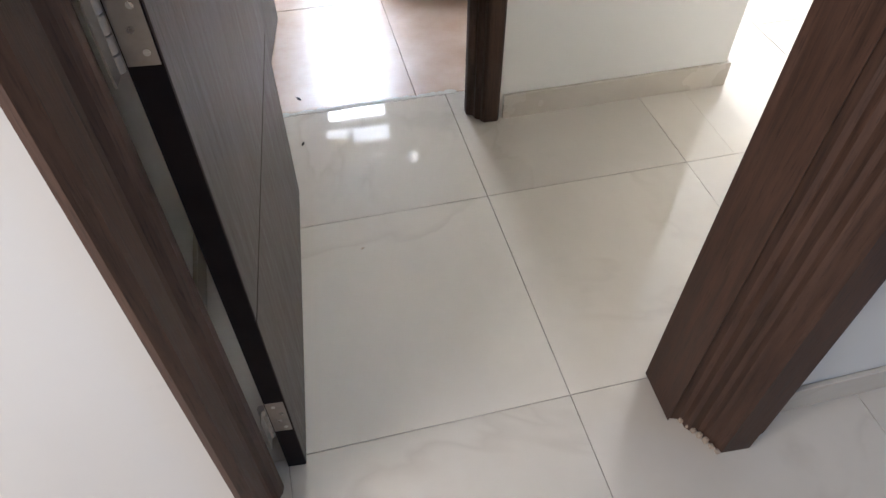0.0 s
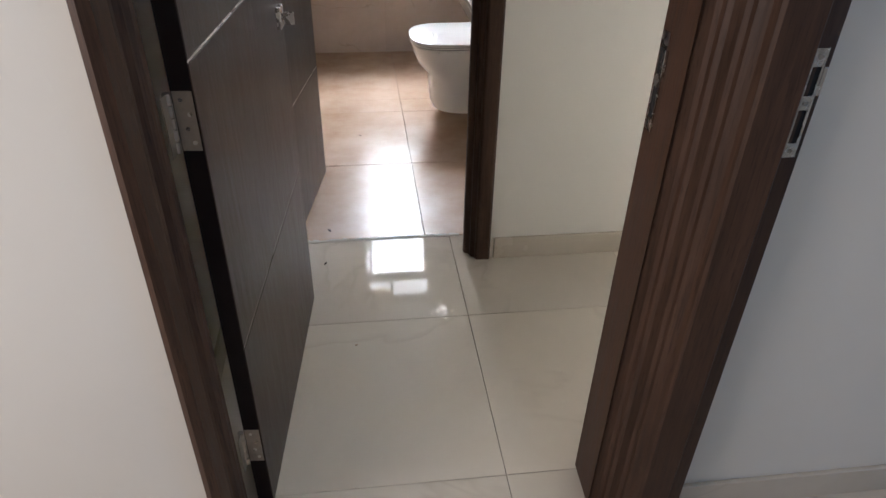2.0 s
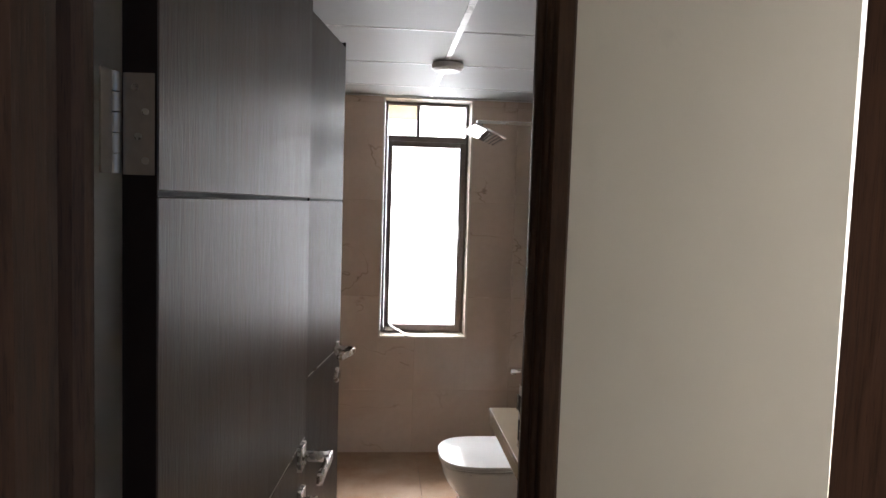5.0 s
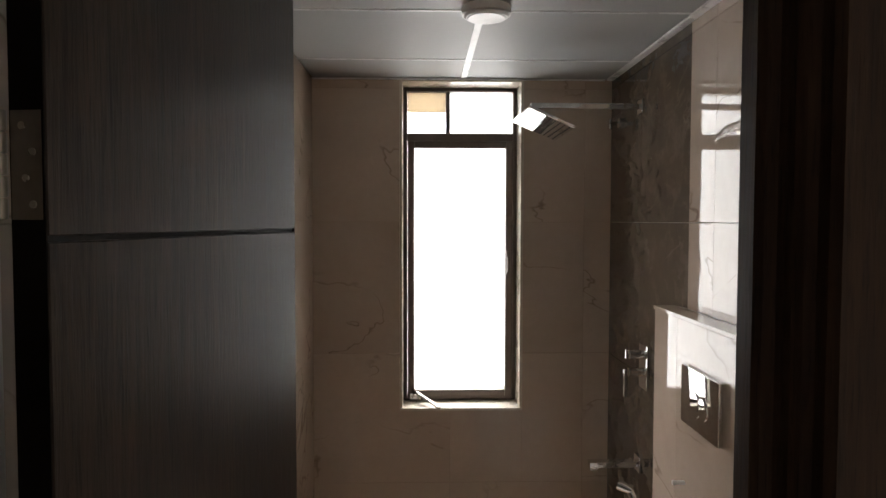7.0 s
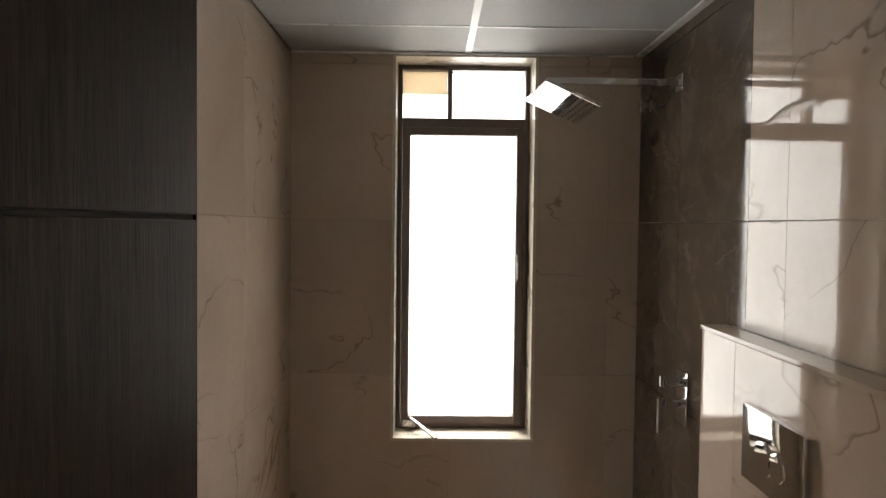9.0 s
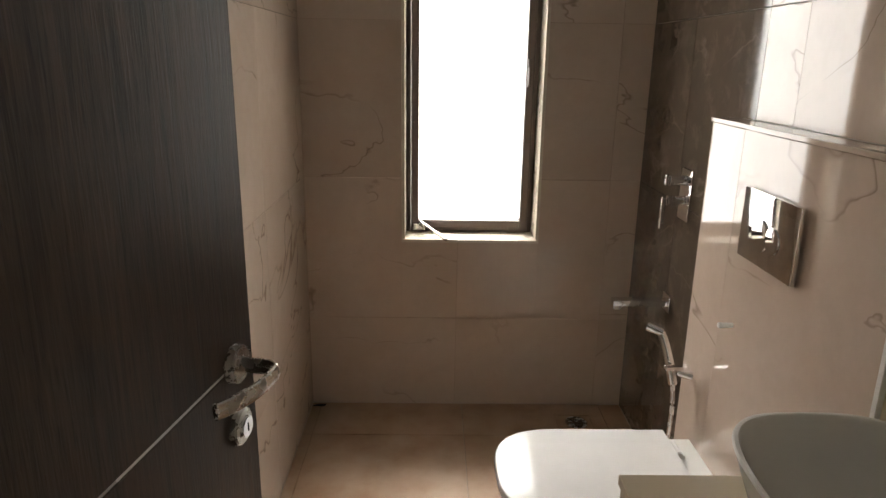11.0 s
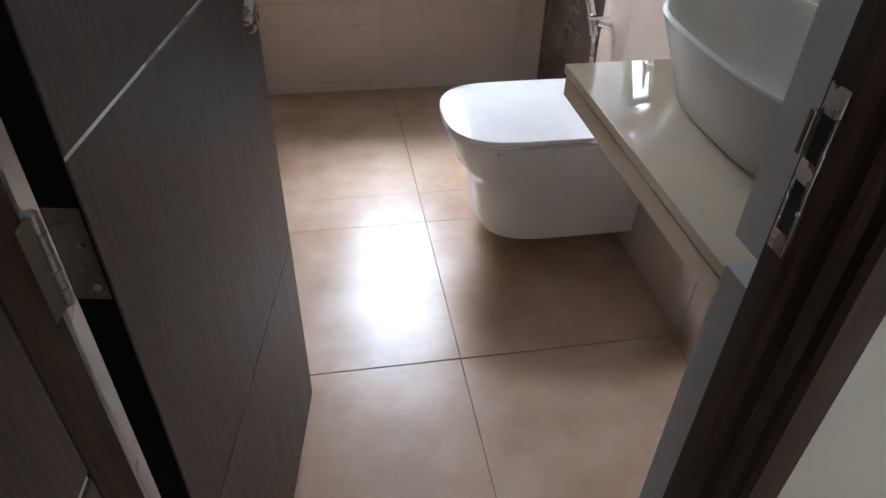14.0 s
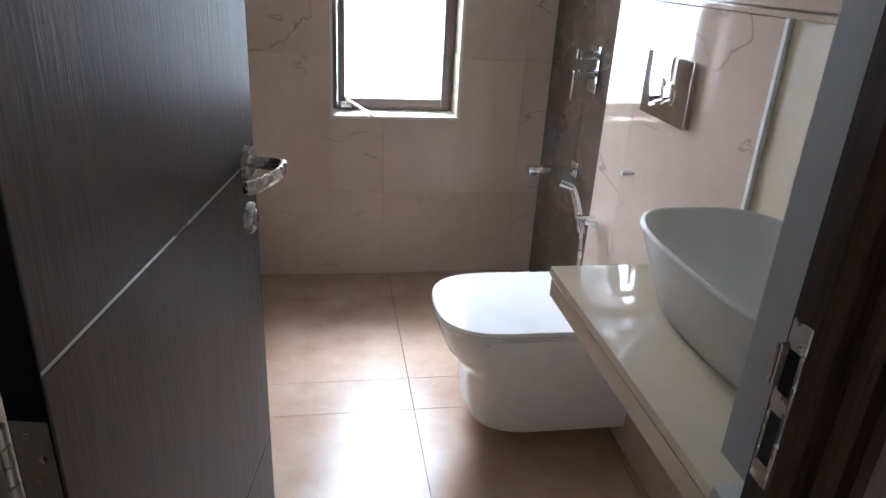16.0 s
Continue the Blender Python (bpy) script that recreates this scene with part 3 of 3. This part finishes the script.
skirting((0.686, 1.706, 0.001), (1.442, 1.717, 0.086))
skirting((1.431, 1.719, 0.001), (1.442, 5.04, 0.086))
skirting((-0.219, 0.868, 0.001), (-0.208, 1.71, 0.086))
skirting((-1.6, 0.668, 0.001), (-0.119, 0.679, 0.086))

# ---- vanity counter ----
counter = thing("vanity_counter", "glossy cream stone counter slab fixed along the wall", "counter")
part("slab", boxed((0.624, 1.872, 0.807), (1.072, 2.470, 0.825), 0.0015), QUARTZ, counter)
part("fascia", boxed((0.628, 1.872, 0.762), (0.648, 2.466, 0.800), 0.001), QUARTZ, counter, "cream stone front strip")
part("end_fascia", boxed((0.650, 2.448, 0.762), (1.072, 2.466, 0.800), 0.001), QUARTZ, counter)
# The shadow line below the slab is a solid dark filler.
part("joint", boxed((0.634, 1.875, 0.8002), (1.070, 2.460, 0.8068)), RUBBER_AND_GAP, counter, "dark filler standing for the shadow in the joint")

# ---- basin: a soft-cornered vessel ----
basin = thing("wash_basin", "off-white ceramic vessel basin standing on the counter", "basin", pose(0.872, 2.172, 0.8252))


def basin_rings(profile):
    out = []
    for a, bb, z, p in profile:
        out.append([(x, y, z) for x, y in outline(-a, a, -bb, bb, p, 56)])
    return out


def tip(ring, k):
    """The rim rises a little towards the corners."""
    return [(x, y, z + k * (abs(x) / 0.16) * (abs(y) / 0.25)) for x, y, z in ring]


body = basin_rings([(0.108, 0.176, 0.0, 3.2), (0.114, 0.184, 0.006, 3.2), (0.130, 0.205, 0.06, 3.2), (0.145, 0.228, 0.11, 3.3), (0.153, 0.240, 0.137, 3.3), (0.156, 0.245, 0.144, 3.3),
                    (0.154, 0.243, 0.148, 3.3), (0.149, 0.238, 0.148, 3.3), (0.145, 0.233, 0.143, 3.3), (0.128, 0.205, 0.09, 3.1), (0.105, 0.165, 0.045, 2.8), (0.06, 0.10, 0.026, 2.3), (0.024, 0.024, 0.021, 2.0)])
part("bowl", loft(body), BASIN_MAT, basin, "", True)
b = rod((0, 0.018, 0.022), (0, 0.018, 0.026), 0.021, seg=28, bevel=0.001)
wst = part("waste", b, CHROME, basin, "chrome basin waste", True)
part("waste_hole", rod((0, 0.018, 0.0262), (0, 0.018, 0.0268), 0.012, seg=20), HOLE, wst)

# ---- toilet ----
wc = thing("toilet", "white wall-hung ceramic toilet with closed lid", "toilet")
Y0, Y1 = 2.842, 3.222


def bowl_ring(x0, y0, y1, z, p=2.7):
    return [(x, y, z) for x, y in dee(x0, 1.0765, y0, y1, 40, p)]


part("bowl", loft([bowl_ring(0.620, Y0 + 0.016, Y1 - 0.016, 0.072, 3.0), bowl_ring(0.605, Y0 + 0.008, Y1 - 0.008, 0.078, 3.0), bowl_ring(0.592, Y0 + 0.004, Y1 - 0.004, 0.108, 3.0), bowl_ring(0.585, Y0 + 0.004, Y1 - 0.004, 0.235, 2.9),
                   bowl_ring(0.578, Y0 + 0.004, Y1 - 0.004, 0.252, 2.8), bowl_ring(0.562, Y0 + 0.003, Y1 - 0.003, 0.268, 2.7), bowl_ring(0.530, Y0 + 0.002, Y1 - 0.002, 0.305, 2.7), bowl_ring(0.508, Y0 + 0.001, Y1 - 0.001, 0.355, 2.7), bowl_ring(0.498, Y0, Y1, 0.398, 2.7), bowl_ring(0.502, Y0 + 0.004, Y1 - 0.004, 0.403, 2.7)]),
     CERAMIC, wc, "", True)


def seat_ring(inset, z):
    return [(x, y, z) for x, y in dee(0.490 + inset, 1.000 - inset, Y0 - 0.003 + inset, Y1 + 0.003 - inset, 40, 2.8)]


part("seat", loft([seat_ring(0.004, 0.4068), seat_ring(0.002, 0.408), seat_ring(0.002, 0.4125), seat_ring(0.004, 0.4138)]), LID, wc, "white plastic seat ring", True)
part("lid", loft([seat_ring(0.002, 0.4170), seat_ring(0.0, 0.4185), seat_ring(0.0, 0.4275), seat_ring(0.0025, 0.4315), seat_ring(0.007, 0.4330)]), LID, wc, "glossy white closed lid", True)
# Solid dark rings stand for the shade in the gaps below seat and lid.
part("seat_gap", loft([seat_ring(0.009, 0.4032), seat_ring(0.009, 0.4067)]), RUBBER_AND_GAP, wc, "dark ring standing for the shaded gap under the seat")
part("lid_gap", loft([seat_ring(0.008, 0.4139), seat_ring(0.008, 0.4169)]), RUBBER_AND_GAP, wc, "dark ring standing for the shaded gap under the lid")
for y in (Y0 + 0.08, Y1 - 0.08):
    b = bmesh.new()
    cyl(b, (1.006, y - 0.03, 0.418), (1.006, y + 0.03, 0.418), 0.012, seg=18, bevel=0.002)
    box(b, (1.002, y - 0.02, 0.4035), (1.028, y + 0.02, 0.414), 0.002)
    part("lid_hinge", b, LID, wc, "", True)
part("bolt_cap", rod((0.62, Y0 + 0.004, 0.392), (0.62, Y0 - 0.006, 0.392), 0.005, seg=12), PLASTIC, wc)

# ---- flush plate ----
fp = thing("flush_plate", "polished chrome dual flush plate on the cistern wall", "flush plate")
part("plate", boxed((1.060, 2.820, 1.022), (1.0745, 3.060, 1.190), 0.004), CHROME, fp, "", True)
for cy, r in ((2.963, 0.038), (2.910, 0.030)):
    b = bmesh.new()
    ring = outline(-r, r, -r, r, 2.0, 40)
    bm2 = loft([[(1.0598, cy + u, 1.094 + v) for u, v in ring], [(1.0570, cy + u * 0.97, 1.094 + v * 0.97) for u, v in ring], [(1.0562, cy + u * 0.85, 1.094 + v * 0.85) for u, v in ring]])
    b.free()
    part("button", bm2, CHROME, fp, "round chrome flush button", True)

stub = thing("pipe_stub", "short white capped pipe stub on the cistern tiles", "pipe stub")
part("pipe", rod((1.0765, 3.062, 0.832), (1.050, 3.062, 0.832), 0.006, seg=16), PLASTIC, stub, "", True)
part("cap", rod((1.0498, 3.062, 0.832), (1.040, 3.062, 0.832), 0.0072, seg=16, bevel=0.001), PLASTIC, stub, "", True)

# ---- shower ----
sh = thing("overhead_shower", "square chrome overhead shower on a long straight arm", "shower")
part("arm", boxed((0.715, 3.689, 2.046), (1.145, 3.711, 2.068), 0.003), CHROME, sh)
part("wall_flange", boxed((1.142, 3.672, 2.030), (1.1488, 3.728, 2.084), 0.002), CHROME, sh)
b = bmesh.new()
cyl(b, (0.735, 3.70, 2.046), (0.742, 3.698, 2.018), 0.012, seg=18)
bmesh.ops.create_icosphere(b, subdivisions=2, radius=0.014, matrix=Matrix.Translation((0.745, 3.697, 2.012)))
part("swivel", b, CHROME, sh, "", True)
head = part("head", boxed((-0.095, -0.095, -0.005), (0.095, 0.095, 0.007), 0.002), CHROME, sh, "thin square chrome plate with nozzles")
head.matrix_world = pose(0.760, 3.680, 1.985, -8, 22, 8)
b = bmesh.new()
for i in range(9):
    for j in range(9):
        cyl(b, (-0.08 + 0.02 * i, -0.08 + 0.02 * j, -0.0075), (-0.08 + 0.02 * i, -0.08 + 0.02 * j, -0.005), 0.0026, seg=8)
part("nozzles", b, RUBBER_AND_GAP, head, "rows of dark rubber nozzles")

tap = thing("bracket", "small chrome outlet under the shower arm", "wall fitting")
b = bmesh.new()
cyl(b, (1.1488, 3.945, 2.03), (1.135, 3.945, 2.03), 0.022, seg=20, bevel=0.002)
cyl(b, (1.136, 3.945, 2.03), (1.10, 3.935, 2.026), 0.009, seg=14)
box(b, (1.088, 3.92, 2.002), (1.102, 3.95, 2.046), 0.003)
part("outlet", b, CHROME, tap, "", True)

mx = thing("shower_mixer", "chrome wall shower mixer with two lever knobs", "mixer")
part("plate", boxed((1.140, 3.575, 0.965), (1.1488, 3.665, 1.135), 0.006), CHROME, mx, "", True)
for z in (1.098, 1.030):
    kn = part("knob", rod((1.1395, 3.620, z), (1.085, 3.620, z), 0.017, seg=24, bevel=0.002), CHROME, mx, "", True)
    if z < 1.05:
        part("lever", boxed((1.066, 3.614, z - 0.095), (1.0835, 3.626, z + 0.012), 0.003), CHROME, kn)
    else:
        part("lever", boxed((1.072, 3.614, z - 0.016), (1.0835, 3.626, z + 0.020), 0.003), CHROME, kn)

sp = thing("bath_spout", "flat chrome bath spout on the dark tiles", "spout")
part("spout", boxed((0.952, 3.660, 0.640), (1.144, 3.700, 0.662), 0.004), CHROME, sp, "", True)
part("nozzle", boxed((0.954, 3.664, 0.628), (0.985, 3.696, 0.6395), 0.003), CHROME, sp)
part("wall_flange", boxed((1.142, 3.648, 0.622), (1.1488, 3.712, 0.682), 0.002), CHROME, sp)

# ---- hand spray ----
hs = thing("hand_spray", "chrome hand spray with hose in a wall holder", "hand spray")
part("holder", rod((1.0755, 3.250, 0.590), (1.035, 3.260, 0.598), 0.013, 0.011, 18, 0.002), CHROME, hs, "", True)
part("trigger", boxed((0.985, 3.220, 0.622), (1.055, 3.240, 0.632), 0.003), CHROME, hs)
part("handle", tube([(1.030, 3.268, 0.555), (1.022, 3.278, 0.60), (1.010, 3.300, 0.66), (0.998, 3.318, 0.70)], 0.013), CHROME, hs, "", True)
part("spray_face", rod((1.002, 3.312, 0.700), (0.962, 3.335, 0.712), 0.013, 0.017, 20, 0.002), CHROME, hs, "", True)
part("hose", tube([(1.030, 3.268, 0.555), (1.034, 3.262, 0.47), (1.030, 3.265, 0.32), (1.026, 3.290, 0.16), (1.040, 3.350, 0.11), (1.075, 3.380, 0.16), (1.085, 3.385, 0.27)], 0.0065, 12), STEEL, hs, "flexible steel hose", True)

av = thing("angle_valve", "small chrome angle valve low on the tiles", "valve")
b = bmesh.new()
cyl(b, (1.1488, 3.385, 0.30), (1.142, 3.385, 0.30), 0.024, seg=22, bevel=0.001)
cyl(b, (1.142, 3.385, 0.30), (1.07, 3.385, 0.30), 0.011, seg=16)
cyl(b, (1.085, 3.385, 0.27), (1.085, 3.385, 0.30), 0.009, seg=14)
part("valve_body", b, CHROME, av, "", True)
b = bmesh.new()
cyl(b, (1.07, 3.385, 0.30), (1.052, 3.385, 0.30), 0.015, seg=8, bevel=0.002)
part("valve_knob", b, CHROME, av)

# ---- ceiling fixture, drain, floor scraps ----
cf = thing("ceiling_lamp", "round white unlit surface ceiling lamp", "lamp")
part("base", rod((0.487, 3.135, BATH_TOP - 0.004), (0.487, 3.135, BATH_TOP - 0.028), 0.074, 0.074, 40, 0.002), PLASTIC, cf, "", True)
part("diffuser", rod((0.487, 3.135, BATH_TOP - 0.0285), (0.487, 3.135, BATH_TOP - 0.038), 0.070, 0.058, 40, 0.004), PLASTIC, cf, "", True)

dr = thing("floor_drain", "square stone-framed floor drain with a metal grate", "drain")
b = bmesh.new()
for lo, hi in (((0.848, 3.882, 0.0006), (1.010, 3.898, 0.003)), ((0.848, 4.006, 0.0006), (1.010, 4.022, 0.003)), ((0.848, 3.8985, 0.0006), (0.864, 4.0055, 0.003)), ((0.994, 3.8985, 0.0006), (1.010, 4.0055, 0.003))):
    box(b, lo, hi)
part("drain_frame", b, STONE, dr)
part("grate", rod((0.929, 3.952, 0.0006), (0.929, 3.952, 0.0035), 0.045, seg=32), STEEL, dr)
b = bmesh.new()
for i in range(-3, 4):
    w = math.sqrt(0.038 ** 2 - (i * 0.011) ** 2)
    box(b, (0.929 - w, 3.952 + i * 0.011 - 0.002, 0.0034), (0.929 + w, 3.952 + i * 0.011 + 0.002, 0.0039))
part("slots", b, HOLE, dr)

ring = outline(-0.006, 0.006, -0.006, 0.006, 2, 20)
b = bmesh.new()
va = [b.verts.new((0.219 + x, 2.797 + y, 0.0022)) for x, y in ring]
vb = [b.verts.new((0.219 + x * 0.5, 2.797 + y * 0.5, 0.0022)) for x, y in ring]
vc = [b.verts.new((0.219 + x, 2.797 + y, 0.0007)) for x, y in ring]
for i in range(20):
    j = (i + 1) % 20
    b.faces.new((va[i], va[j], vb[j], vb[i]))
    b.faces.new((vc[i], vc[j], va[j], va[i]))
tagged(part("washer", b, STEEL, None), "tiny metal washer lying on the floor tile", "washer")


def scrap(m, size, label, material, seed):
    r = random.Random(seed)
    plan = [(size * (0.6 + 0.5 * r.random()) * math.cos(a), size * 0.35 * (0.5 + 0.6 * r.random()) * math.sin(a)) for a in (2 * math.pi * i / 9 for i in range(9))]
    bm = prism(plan, 0.0007, 0.003)
    ob = part("debris", bm, material, None)
    ob.matrix_world = m
    tagged(ob, label, "debris", "scraps on the floor")


scrap(pose(-0.165, 4.075, 0, 0, 0, 8), 0.035, "dark scrap of dirt in the tile corner", HOLE, 1)
scrap(pose(0.085, 1.945, 0, 0, 0, 130), 0.012, "dark wood splinter beside the threshold", EDGE, 2)
scrap(pose(0.075, 1.73, 0, 0, 0, 70), 0.010, "dark wood splinter on the polished floor", EDGE, 4)
scrap(pose(0.18, 1.30, 0, 0, 0, 20), 0.006, "pale wood chip on the polished floor", RAW, 6)

# rough mortar line at the bathroom threshold
rt = random.Random(11)
pts0 = []
pts1 = []
for i in range(60):
    x = -0.055 + 0.64 * i / 59
    pts0.append((x, 1.868 - 0.006 * rt.random()))
    pts1.append((x, 1.877 + 0.010 * rt.random()))
structure("trim_threshold", prism(pts0 + pts1[::-1], -0.004, 0.0014), GROUT_LIGHT, "rough mortar joint at the bathroom threshold")

# ---- tile pieces, last ----
floor_main = field("floor", "polished cream floor tiles with thin joints")
fx = [-1.6, -1.255, -0.655, -0.055, 0.545, 1.145, 1.745, 2.345, 2.945, 3.6]
fy = [-2.95, -2.795, -2.195, -1.595, -0.995, -0.395, 0.205, 0.805, 1.405, 2.005, 2.605, 3.205, 3.805, 4.405, 5.05]
tile_field(floor_main, fx, fy, lambda u, v, d: (u, v, -d), POLISHED, [(-1.7, 1.870, 1.30, 5.2)], 0.0007)
floor_bath = field("floor_bath", "tan satin stone floor tiles in the bathroom")
tile_field(floor_bath, [-0.2, -0.16, 0.452, 1.055, 1.15], [1.873, 2.482, 3.084, 3.256, 3.856, 4.1], lambda u, v, d: (u, v, -d), STONE, [(1.078, 1.8, 1.3, 3.31)], 0.0008)
zj = [0.405, 1.005, 1.605, 2.205]
wn = field("tiles_wall_north", "beige veined wall tiles round the window")
tile_field(wn, [-0.2, 0.42, 1.03, 1.15], steps(0, 2.246, zj), lambda u, v, d: (u, 4.1 + d, v), BEIGE, [(WX0 - 0.012, WZ0 - 0.012, WX1 + 0.012, WZ1 + 0.01)], 0.0004)
ww = field("tiles_wall_west", "beige veined wall tiles")
tile_field(ww, [1.845, 2.30, 2.90, 3.50, 4.1], steps(0, 2.246, zj), lambda u, v, d: (-0.2 - d, u, v), BEIGE, (), 0.0004)
we = field("tiles_wall_east", "dark brown marble shower tiles")
tile_field(we, [3.238, 3.70, 4.1], steps(0, 2.246, zj), lambda u, v, d: (1.15 + d, u, v), DARK, [(3.23, 0, 3.327, 1.327)], 0.0007)
wu = field("tiles_wall_east_upper", "glossy beige wall tiles above the ledge")
tile_field(wu, [1.845, 1.86, 2.46, 3.06, 3.238], [1.3275, 1.605, 2.205, 2.246], lambda u, v, d: (1.15 + d, u, v), BEIGE, (), 0.0007)
cistern_tiles = field("tiles_cistern_front", "beige tiles on the cistern wall")
tile_field(cistern_tiles, [2.552, 3.137, 3.325], [0.0, 1.315], lambda u, v, d: (1.077 + d, u, v), BEIGE, (), 0.0007)
tile_field(cistern_tiles, [1.845, 2.48, 2.552], [0.0, 0.60, 0.79], lambda u, v, d: (1.077 + d, u, v), BEIGE, (), 0.0007)
tile_field(cistern_tiles, [1.077, 1.15], [0.0, 0.60, 1.315], lambda u, v, d: (u, 3.325 - d, v), DARK, (), 0.0007)
structure("trim_ledge", boxed((1.073, 1.846, 1.3155), (1.149, 3.329, 1.3272), 0.0015), BEIGE, "beige tile ledge on the cistern wall")
structure("trim_tile_edge", boxed((1.076, 2.540, 0.826), (1.088, 2.5515, 1.315), 0.001), GRID, "pale edge trim where the tiles end")
structure("wall_panel_unfinished", boxed((1.086, 1.846, 0.7905), (1.091, 2.539, 1.315)), PAINT_BATH, "unfinished tan wall behind the basin")
structure("trim_counter_return", boxed((0.6235, 1.80, 0.002), (0.671, 1.8715, 0.832), 0.001), PLASTER, "grey plaster return where the counter meets the wall")
structure("trim_door_return", boxed((0.672, 1.866, 0.002), (0.698, 1.932, HEAD), 0.001), PLASTER, "grey plaster edge behind the door frame")

# ---- true size: the plan above was drawn about five per cent large across and upwards ----
TRUE = Matrix.Translation((0.006, 0, 0)) @ Matrix.Diagonal((0.95, 1.0, 0.948, 1.0))
bpy.context.view_layer.update()
settled = [(ob, ob.matrix_world.copy()) for ob in scene.objects if ob.type in {"MESH", "EMPTY"}]
for ob, m in settled:
    if ob.parent is None:
        ob.matrix_world = Matrix.Translation(TRUE @ m.translation - m.translation) @ m
bpy.context.view_layer.update()
for ob, m in settled:
    if ob.type == "MESH":
        ob.data.transform(ob.matrix_world.inverted() @ TRUE @ m)
